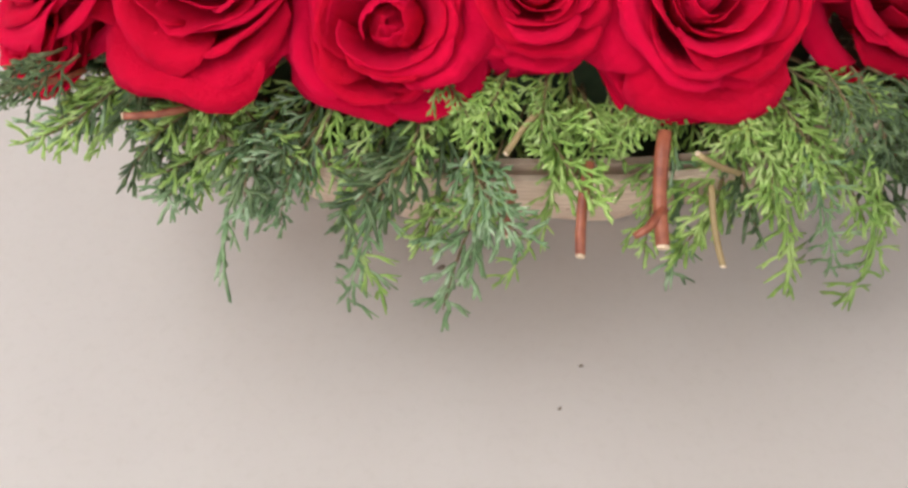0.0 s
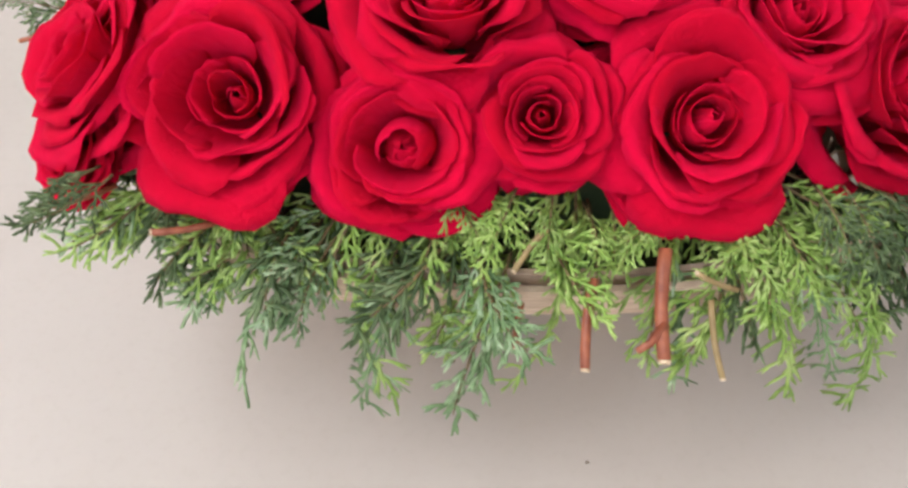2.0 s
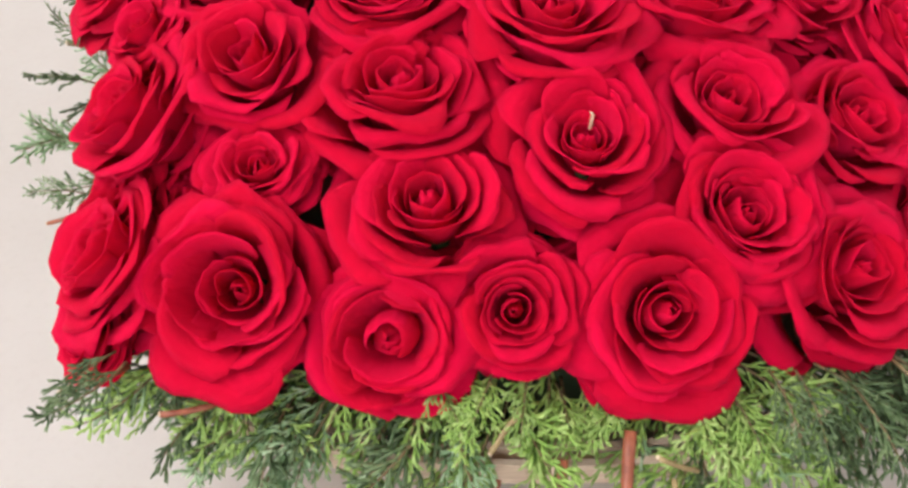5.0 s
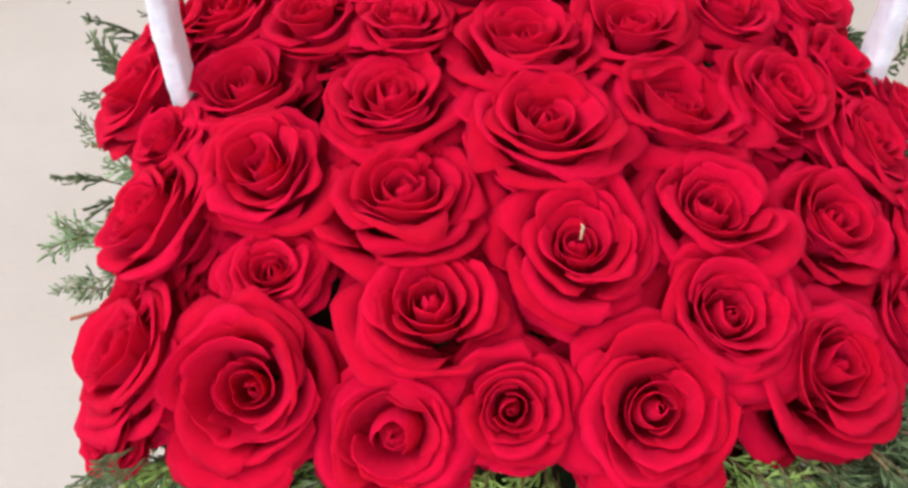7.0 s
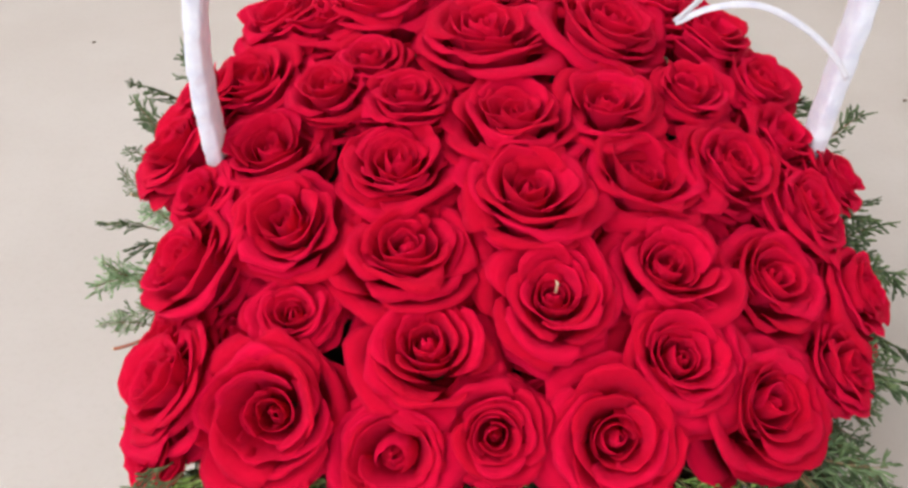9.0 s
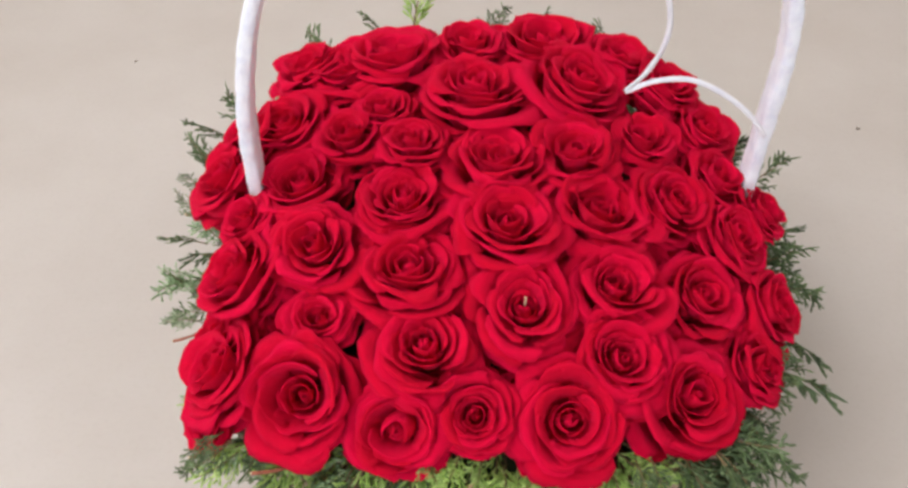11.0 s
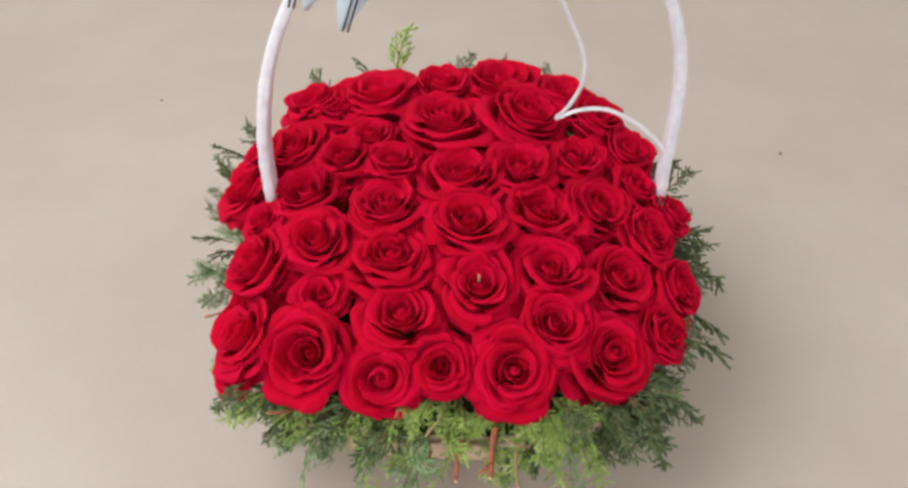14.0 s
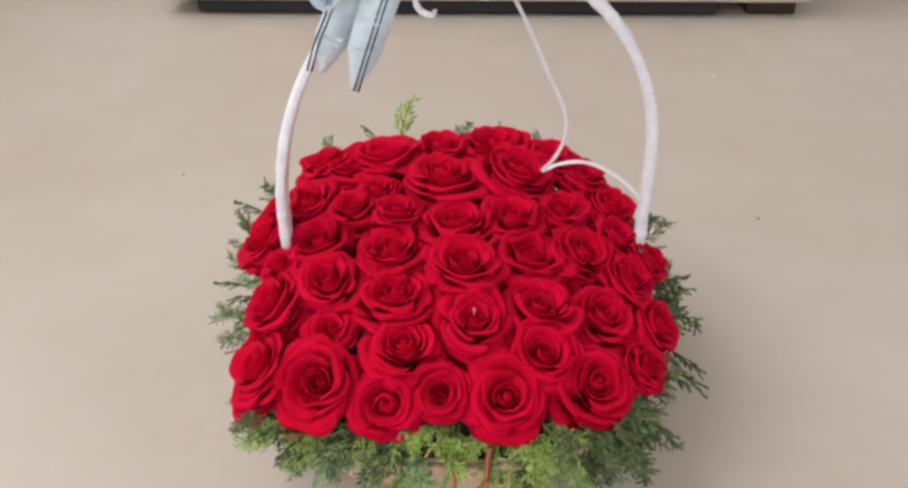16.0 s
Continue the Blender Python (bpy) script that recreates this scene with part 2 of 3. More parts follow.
structure("wall_south", w, WALL, "off-white painted wall with a doorway", "wall")


def glazing(name, across, x, y, z, wide, high, label, category):
    root = tagged(new(name), label, category, kind="structure")
    root.matrix_world = pose(x, y, z, 0, 0, 0 if across == "x" else 90)
    for sx in (-1, 1):
        part("frame_stile", box(0.05, 0.06, high, (sx * (wide / 2 - 0.025), 0, 0), 0.004, 1), FRAME_WHITE, root)
    for sz in (-1, 1):
        part("frame_rail", box(wide - 0.104, 0.06, 0.05, (0, 0, sz * (high / 2 - 0.025)), 0.004, 1), FRAME_WHITE, root)
    part("mullion", box(0.04, 0.05, high - 0.104, (0, 0, 0), 0.004, 1), FRAME_WHITE, root)
    for sx in (-1, 1):
        p = part("pane", box(wide / 2 - 0.08, 0.006, high - 0.11, (sx * (wide / 4 - 0.01), 0, 0)), glass_m, root)
        p.visible_shadow = False


for name, x, (p, q, low, top), label in (("window_1", X0 - 0.1, WEST, "wide white framed window with two clear panes"), ("window_2", X1 + 0.1, EAST, "small white framed window with two clear panes, unseen, added for the fill lamp")):
    glazing(name, "y", x, (p + q) / 2, (low + top) / 2, q - p - 0.01, top - low - 0.01, label, "window")
glazing("door_1", "x", (dx0 + dx1) / 2, Y0 - 0.1, dz1 / 2, dx1 - dx0 - 0.01, dz1 - 0.01, "white framed glazed double door", "door")



# ---- the sofa behind the basket ----
def sofa():
    root = tagged(new("sofa"), "cream upholstered sofa on short dark wooden feet", "sofa")
    root.matrix_world = pose(0.085, 1.585, 0, 0, 0, 1.0)
    part("seat_base", box(1.14, 0.74, 0.26, (-0.04, 0, 0.155), 0.03, 4), CREAM, root)
    # a black slab fills the gap to the floor as the sofa's shadow
    part("lining", box(0.90, 0.70, 0.028, (-0.09, -0.005, 0.019), 0.004, 1), UNDERSEAT_SHADE, root, "black slab standing in for the shadow under the seat")
    for sx in (-1, 1):
        part("seat_cushion", box(0.41, 0.62, 0.13, (sx * 0.21, -0.03, 0.378), 0.04, 4), CREAM, root)
        part("armrest", box(0.11, 0.72, 0.3, (sx * 0.475, 0, 0.46), 0.045, 4), CREAM, root)
    part("backrest", box(1.06, 0.16, 0.5, (0, 0.34, 0.55), 0.05, 4), CREAM, root)
    for x, y in ((0.455, -0.30), (-0.44, -0.22), (0.45, 0.3), (-0.45, 0.3)):
        big = y < -0.25
        part("foot", box(0.085 if big else 0.15, 0.08, 0.05, (x, y, 0.025), 0.006, 2), DARK_WOOD, root, "dark brown wooden foot")
    return root


sofa()

# ---- basket ----
CX, CY = 0.04, 0.322


def oval(a, half_x, half_y, p=2.7):
    c, s = math.cos(a), math.sin(a)
    return (math.copysign(abs(c) ** (2 / p), c) * half_x, math.copysign(abs(s) ** (2 / p), s) * half_y)


def basket():
    root = tagged(new("flower_basket"), "pale woven wood basket with a tall white satin-wrapped handle", "basket")
    root.location = (CX, CY, 0)
    foot, rim, high = (0.118, 0.104), (0.150, 0.138), 0.082

    def wall(a, z):
        k = z / high
        x, y = oval(a, foot[0] + (rim[0] - foot[0]) * k, foot[1] + (rim[1] - foot[1]) * k)
        return Vector((x, y, z * (1 + 0.25 * (y / 0.14))))

    V, F = [], []
    n = 48
    for z in (0.0, 0.005):
        V += [Vector((*oval(2 * math.pi * k / n, *foot), z)) for k in range(n)]
    F = [tuple(reversed(range(n))), tuple(range(n, 2 * n))] + [(k, (k + 1) % n, n + (k + 1) % n, n + k) for k in range(n)]
    child("base", mesh_of("base", V, F, SPLINT, False), root)
    stakes = 36
    for row in range(6):
        z = 0.008 + row * 0.0128
        pts, sides = [], []
        m = stakes * 4
        for k in range(m + 1):
            a = 2 * math.pi * k / m
            p = wall(a, z)
            out = Vector((p.x, p.y, 0)).normalized()
            pts.append(p + out * 0.0016 * math.cos(stakes / 2 * a + math.pi * row))
            sides.append(Vector((out.x * 0.25, out.y * 0.25, 1)))
        child("weaver_strip", mesh_of("weaver_strip", *band(pts, sides, 0.0115, 0.0009), SPLINT, False), root)
    for k in range(stakes):
        a = 2 * math.pi * (k + 0.5) / stakes
        pts = [wall(a, high * t / 5) for t in range(6)]
        out = Vector((pts[3].x, pts[3].y, 0)).normalized()
        child("stake", mesh_of("stake", *band(pts, [Vector((-out.y, out.x, 0))] * 6, 0.007, 0.0012), SPLINT, False), root)
    for off in (-0.003, 0.003):
        pts, sides = [], []
        for k in range(97):
            a = 2 * math.pi * k / 96
            p = wall(a, high)
            out = Vector((p.x, p.y, 0)).normalized()
            pts.append(p + out * off)
            sides.append(Vector((0, 0, 1)))
        child("rim_hoop", mesh_of("rim_hoop", *band(pts, sides, 0.012, 0.0022), SPLINT, False), root)
    # handle: an arch with a flat core, wrapped in overlapping turns of satin
    V, F, ring = [], [], 16
    steps, turns = 300, 46
    for i in range(steps + 1):
        t = i / steps
        th = -0.62 + t * (math.pi + 1.24)
        up = max(0.0, math.sin(th))
        right = math.cos(th) > 0
        reach, z0, rise = (0.134, 0.212, 0.154) if right else (0.138, 0.170, 0.196)
        x = 0.053 + math.copysign(reach * math.sqrt(max(0.0, 1 - up * up)), math.cos(th))
        y = 0.339 + 0.014 * (math.cos(th) if up else math.copysign(1.0, math.cos(th)))
        c = Vector((x - CX, y - CY, z0 + (rise * math.sin(th) if up else 0.2 * math.sin(th))))
        nx, nz = math.cos(th), up
        out = Vector((nx, 0, nz)).normalized()
        for k in range(ring):
            a = 2 * math.pi * k / ring
            ca, sa = math.cos(a), math.sin(a)
            phase = (t * turns + 0.35 * sa) % 1.0
            fat = 1.0 + 0.10 * phase + 0.10 * noise.noise(Vector((t * 60, ca * 2, sa * 2)))
            V.append(c + out * (math.copysign(abs(ca) ** 0.38, ca) * 0.0036 * fat) + Vector((0, 1, 0)) * (math.copysign(abs(sa) ** 0.38, sa) * 0.0074 * fat))
    for i in range(steps):
        for k in range(ring):
            a, b = i * ring + k, i * ring + (k + 1) % ring
            F.append((a, b, b + ring, a + ring))
    child("handle", mesh_of("handle", V, F, SATIN), root, "arched handle wrapped in white satin ribbon")
    return root


basket()


def dome(x, y):
    u, v = x - 0.05, y - 0.31
    return 0.1681 - 0.0738 * u + 0.3135 * v - 1.2262 * u * u - 1.3799 * v * v + 0.2469 * u * v


def foam():
    V, F = [], []
    n, rings = 40, 8
    for r in range(rings + 1):
        for k in range(n):
            x, y = oval(2 * math.pi * k / n, 0.118 * (r + 0.001) / rings, 0.106 * (r + 0.001) / rings)
            V.append(Vector((CX + x, CY + y, dome(CX + x, CY + y) - 0.052 + 0.004 * noise.noise(Vector((x * 90, y * 90, 0))))))
    top = len(V)
    for z, s in ((0.05, 1.0), (0.0055, 0.92)):
        V += [Vector((CX + oval(2 * math.pi * k / n, 0.118 * s, 0.106 * s)[0], CY + oval(2 * math.pi * k / n, 0.118 * s, 0.106 * s)[1], z)) for k in range(n)]
    for r in range(rings + 2):
        for k in range(n):
            a, b = r * n + k, r * n + (k + 1) % n
            F.append((a, a + n, b + n, b))
    F.append(tuple((rings + 2) * n + k for k in reversed(range(n))))
    F.append(tuple(range(n)))
    tagged(new("floral_foam", mesh_of("floral_foam", V, F, FOAM)), "dark wet foam block that holds the rose stems in the basket", "floral foam")


foam()


# ---- roses ----
def petal(rng, theta, width, r_top, z_top, belly, level, curl, shut, loose, heart):
    """One petal of a rose of radius 1 whose axis is z and whose heart lies at the origin; a thin curved sheet with a thickness.
    belly: how early it widens; level: how flat it lies at the rim; curl: how far the sides of the rim roll back; shut: how far it closes."""
    nu, nv = 11, 10
    seed = Vector((rng.uniform(0, 99), rng.uniform(0, 99), rng.uniform(0, 99)))
    skew = rng.uniform(0.03, 0.12)
    fold = rng.uniform(-0.35, 0.35)
    point = rng.uniform(0.02, 0.13) * (0.25 if r_top < 0.5 else 1.0)
    lip = rng.uniform(0.55, 1.3)
    z_base = -1.05 if r_top > 0.6 else -0.75
    top, F = [], []
    for j in range(nv + 1):
        for i in range(nu + 1):
            u = -1 + 2 * i / nu
            side = min(1.0, max(0.0, (abs(u - fold) - 0.08) / 0.75))
            side = side * side * (3 - 2 * side)
            v = j / nv * (1 + 0.03 * noise.noise(seed + Vector((u * 3.5, 0, 3))) - (0.14 if r_top < 0.5 else 0.36) * abs(u) ** 3.2 + point * max(0.0, 1 - abs(u - fold) * 2.2))
            grow = math.sin(min(1.0, v * 1.25) * math.pi / 2) ** 0.8
            ang = theta + u * width * (0.32 + 0.68 * grow)
            r = 0.05 + (r_top - 0.05) * max(v, 0.0) ** belly
            z = z_base + (z_top - z_base) * (1 - max(0.0, 1 - v) ** level)
            r *= 1 - shut * max(0.0, (v - 0.45) / 0.55) ** 1.3
            c = max(0.0, (v - 0.62) / 0.38)
            wob = noise.noise(seed + Vector((u * 1.1, v * 1.2, 0)))
            wob2 = noise.noise(seed + Vector((u * 2.6, v * 2.2, 7)))
            wob3 = noise.noise(seed + Vector((u * 5.5, v * 4.0, 13)))
            rolled = curl * lip * c ** 1.4 * (0.30 + 0.95 * side)
            r += rolled + r_top * (skew * u * v + loose * wob * v + 0.07 * wob2 * c) + 0.018 * wob3 * c
            z += -1.25 * rolled * c + 0.10 * wob * v * loose * 4 * r_top + 0.06 * wob2 * c + 0.020 * wob3 * c
            top.append(Vector((r * math.cos(ang) + heart[0] * v, r * math.sin(ang) + heart[1] * v, z)))
    m = nu + 1
    under = []
    for j in range(nv + 1):
        for i in range(m):
            du = top[j * m + min(i + 1, nu)] - top[j * m + max(i - 1, 0)]
            dv = top[min(j + 1, nv) * m + i] - top[max(j - 1, 0) * m + i]
            nrm = du.cross(dv)
            nrm = nrm.normalized() if nrm.length > 1e-9 else Vector((0, 0, 1))
            under.append(top[j * m + i] + nrm * (0.020 - 0.013 * j / nv))
    V = top + under
    o = len(top)
    for j in range(nv):
        for i in range(nu):
            a = j * m + i
            F.append((a, a + m, a + m + 1, a + 1))
            F.append((o + a, o + a + 1, o + a + m + 1, o + a + m))
    for i in range(nu):
        a = nv * m + i
        F.append((a, o + a, o + a + 1, a + 1))
    for j in range(nv):
        for i, flip in ((0, False), (nu, True)):
            a, b = j * m + i, (j + 1) * m + i
            F.append((a, b, o + b, o + a) if flip else (a, o + a, o + b, b))
    return mesh_of("petal", V, F, PETAL)


def rose(seed, spread=1.0, bud=0.0, deep=0.0, messy=0.0):
    """A rose of radius 1: a tight spiral heart, cupped middle petals, broad reflexed outer petals.
    spread: how far the middle petals open; bud: a fat closed heart; deep: how far the heart sinks; messy: how torn the heart is."""
    rng = random.Random(seed)
    root = tagged(new("rose"), "full red rose bloom with velvety overlapping petals", "rose", "roses in the basket")
    theta = rng.uniform(0, 6.28)
    off = (rng.uniform(-0.06, 0.06) + messy * 0.10, rng.uniform(-0.06, 0.06) - messy * 0.05)
    layers = [  # count, radius, half width, rim height, belly, level, curl, shut
        (3, 0.11 + 0.15 * bud, 1.9, 0.00 - deep + 0.05 * bud, 0.60, 1.0, 0.00, 0.80 + 0.12 * bud),
        (3, 0.19 + 0.14 * bud, 1.6, 0.04 - 0.9 * deep, 0.50, 1.0, 0.02, 0.30 + 0.30 * bud),
        (3, 0.29 + 0.20 * bud, 1.5, 0.07 - 0.6 * deep, 0.46, 1.1, 0.05, 0.08),
        (4, 0.41 * spread + 0.08 * bud, 1.2, 0.07 - 0.2 * deep, 0.46, 1.2, 0.08, 0.0),
        (4, 0.55 * spread, 1.12, 0.04, 0.48, 1.4, 0.12, 0.0),
        (4, 0.69, 1.08, -0.04, 0.50, 1.6, 0.15, 0.0),
        (5, 0.80, 1.00, -0.18, 0.52, 1.8, 0.17, 0.0),
        (5, 0.86, 0.98, -0.38, 0.48, 1.7, 0.14, 0.0),
        (4, 0.84, 1.05, -0.62, 0.46, 1.5, 0.06, 0.0),
    ]
    for depth, (count, radius, width, h, belly, level, curl, shut) in enumerate(layers):
        k = max(0.0, 1 - depth / 5)
        for q in range(count):
            theta += 2 * math.pi / count * 0.97 + rng.uniform(-0.4, 0.4) * (1 + 0.6 * messy)
            r = (radius + (0.08 * (q / count) if depth else 0.03 * q)) * rng.uniform(0.88, 1.09)
            wild = messy * (1 if depth < 5 else 0.2)
            me = petal(rng, theta, width * rng.uniform(0.86, 1.1), r, h + rng.uniform(-0.07, 0.06) * (1 + 1.6 * wild), belly * rng.uniform(0.9, 1.12), level, curl * rng.uniform(0.5, 1.5),
                       shut, (0.12 if depth < 4 else 0.19) + 0.14 * wild, (off[0] * k, off[1] * k))
            child("petal", me, root)
        theta += 0.7
    # bring the widest ring to radius 1
    wide = [v.co for ob in root.children[-14:] for v in ob.data.vertices]
    span = sum(max(c[i] for c in wide) - min(c[i] for c in wide) for i in (0, 1)) / 4
    for ob in root.children:
        for v in ob.data.vertices:
            v.co.x, v.co.y = v.co.x / span, v.co.y / span
    V, F = [], []
    tube(V, F, [Vector((0, 0, -2.1)), Vector((0, 0, -1.15)), Vector((0, 0, -1.05)), Vector((0, 0, -0.9))], [0.09, 0.09, 0.15, 0.05], 8)
    child("stem", mesh_of("stem", V, F, CALYX), root, "green stem and calyx")
    return root


# kind, heart x, y, z, radius, lean to the south, lean to the east, turn
ROSES = [
    # front row, leaning out over the rim
    (0, -0.049, 0.208, 0.119, 0.0315, 0.80, -0.20, 20), (1, 0.002, 0.198, 0.111, 0.0262, 0.85, -0.05, 200), (2, 0.039, 0.204, 0.116, 0.0232, 0.85, 0.05, 60), (3, 0.084, 0.204, 0.114, 0.0302, 0.80, 0.10, 130),
    (4, 0.149, 0.225, 0.109, 0.0305, 0.55, 0.45, 10),
    # second row
    (5, 0.013, 0.231, 0.136, 0.0300, 0.30, -0.05, 75), (6, 0.110, 0.232, 0.131, 0.0305, 0.45, 0.15, 300), (7, -0.042, 0.246, 0.136, 0.0190, 0.35, -0.10, 15), (8, 0.061, 0.249, 0.147, 0.0300, 0.42, 0.0, 190),
    (9, 0.156, 0.275, 0.131, 0.0290, 0.30, 0.35, 40), (10, -0.096, 0.229, 0.114, 0.0280, 0.30, -0.85, 110), (11, -0.093, 0.272, 0.139, 0.0290, 0.22, -0.70, 240), (2, -0.098, 0.207, 0.095, 0.0140, 0.50, -0.60, 330),
    (12, -0.047, 0.277, 0.154, 0.0265, 0.45, -0.15, 170), (13, 0.002, 0.269, 0.152, 0.0325, 0.14, 0.0, 260), (4, 0.109, 0.268, 0.146, 0.0300, 0.28, 0.15, 145),
    # third row
    (14, -0.062, 0.325, 0.159, 0.0300, 0.12, -0.15, 280), (15, -0.005, 0.309, 0.165, 0.0300, 0.12, -0.05, 20), (3, 0.052, 0.293, 0.166, 0.0305, 0.12, 0.05, 330), (0, 0.102, 0.309, 0.160, 0.0300, 0.14, 0.10, 85),
    (16, 0.143, 0.320, 0.156, 0.0275, 0.30, 0.45, 210), (5, 0.180, 0.314, 0.138, 0.0245, 0.20, 0.75, 55), (9, 0.201, 0.285, 0.114, 0.0240, 0.25, 0.95, 25), (13, 0.187, 0.252, 0.103, 0.0220, 0.35, 0.80, 190),
    (10, -0.111, 0.333, 0.151, 0.0255, 0.15, -0.80, 70), (7, -0.090, 0.303, 0.148, 0.0185, 0.20, -0.50, 310),
    # crown
    (2, -0.001, 0.342, 0.175, 0.0220, 0.0, 0.0, 250), (6, 0.045, 0.332, 0.175, 0.0310, 0.0, 0.0, 120), (14, 0.087, 0.342, 0.174, 0.0270, 0.15, 0.05, 60), (12, 0.128, 0.360, 0.168, 0.0225, 0.20, 0.20, 180),
    (16, 0.168, 0.382, 0.159, 0.0260, 0.15, 0.50, 30), (5, -0.078, 0.363, 0.167, 0.0265, 0.15, -0.35, 0), (11, -0.038, 0.350, 0.173, 0.0235, 0.10, -0.10, 220), (2, -0.020, 0.368, 0.177, 0.0195, 0.05, -0.05, 100),
    (0, -0.019, 0.415, 0.185, 0.0330, -0.02, -0.05, 310), (15, -0.048, 0.408, 0.181, 0.0290, 0.05, -0.20, 95), (13, 0.033, 0.382, 0.186, 0.0345, -0.05, 0.0, 350), (16, 0.094, 0.394, 0.184, 0.0345, 0.08, 0.40, 45),
    (3, 0.075, 0.438, 0.185, 0.0330, -0.05, 0.05, 135), (9, 0.028, 0.424, 0.187, 0.0270, -0.05, 0.0, 270), (6, 0.120, 0.428, 0.179, 0.0270, -0.05, 0.25, 155), (8, -0.072, 0.412, 0.176, 0.0250, 0.0, -0.35, 5),
    (12, 0.146, 0.408, 0.173, 0.0255, 0.05, 0.40, 230), (4, -0.103, 0.362, 0.160, 0.0205, 0.0, -0.70, 320), (11, 0.199, 0.338, 0.135, 0.0200, 0.05, 0.95, 200), (7, 0.172, 0.347, 0.151, 0.0220, 0.15, 0.55, 40),
    # the far side
    (4, -0.012, 0.450, 0.170, 0.0260, -0.50, -0.05, 60), (10, 0.045, 0.458, 0.171, 0.0260, -0.50, 0.0, 15), (15, 0.100, 0.455, 0.169, 0.0260, -0.50, 0.15, 280), (3, -0.056, 0.440, 0.161, 0.0240, -0.50, -0.40, 90), (5, 0.146, 0.436, 0.161, 0.0235, -0.50, 0.45, 120),
    # low blooms in the gaps
    (13, 0.166, 0.330, 0.124, 0.0235, 0.20, 0.45, 20), (4, -0.097, 0.252, 0.112, 0.0240, 0.20, -0.80, 150), (13, -0.070, 0.250, 0.118, 0.0230, 0.30, -0.40, 10), (9, -0.070, 0.292, 0.141, 0.0215, 0.20, -0.30, 60), (14, 0.062, 0.224, 0.108, 0.0200, 0.40, 0.0, 200), (6, 0.021, 0.216, 0.104, 0.0195, 0.50, 0.0, 30), (8, 0.134, 0.256, 0.106, 0.0220, 0.35, 0.25, 75), (5, 0.128, 0.292, 0.133, 0.0225, 0.25, 0.20, 130), (9, -0.056, 0.380, 0.160, 0.0225, 0.10, -0.20, 40),
]
KINDS = [rose(11, 1.14, 0, 0.22, 1.0), rose(23, 1.14, 1.0, 0.18), rose(37, 0.92), rose(41, 1.05, 0.15, 0.14, 0.35), rose(59, 0.95, 0, 0.05, 0.2), rose(67, 1.05, 0.25, 0.06), rose(73, 1.0, 0.1, 0.14), rose(83, 0.95, 0, 0.04, 0.6),
         rose(97, 0.98, 0, 0.22), rose(103, 0.95, 0, 0.02, 0.2), rose(109, 1.0, 0.1, 0.05, 0.3), rose(127, 1.0, 0, 0.10, 0.3), rose(131, 1.08, 0.1, 0.12, 0.8), rose(137, 1.02, 0, 0.06, 0.4), rose(149, 1.0, 0.2, 0.16, 0.3), rose(151, 1.1, 0.1, 0.12, 0.2), rose(163, 0.95, 0, 0.04)]
taken = set()
for number, (kind, x, y, z, r, south, east, spin) in enumerate(ROSES):
    axis = Vector((east, -south, 1)).normalized()
    r *= 1.10
    m = Matrix.Translation((x, y, z)) @ axis.to_track_quat("Z", "Y").to_matrix().to_4x4() @ pose(0, 0, 0, 0, 0, spin)
    m = m @ Matrix.Diagonal((r * (1 + 0.05 * math.sin(number * 2.1)), r * (1 - 0.04 * math.sin(number * 1.3)), r, 1))
    if kind in taken:
        first = KINDS[kind]
        bloom = copy_thing(first, m @ Matrix.Diagonal((*(1 / q for q in first.scale), 1)))
    else:
        taken.add(kind)
        bloom = KINDS[kind]
        bloom.matrix_world = m
    if kind == 1:
        tagged(bloom, "red rose bloom with a closed bud at its heart")
    elif r > 0.034:
        tagged(bloom, "large fully open red rose with broad curled petals")
    elif r < 0.0255:
        tagged(bloom, "small red rose tucked between larger blooms")
    elif south > 0.75:
        tagged(bloom, "open red rose leaning out over the basket rim")
    elif kind in (3, 8, 14):
        tagged(bloom, "open red rose with a deep dark centre")


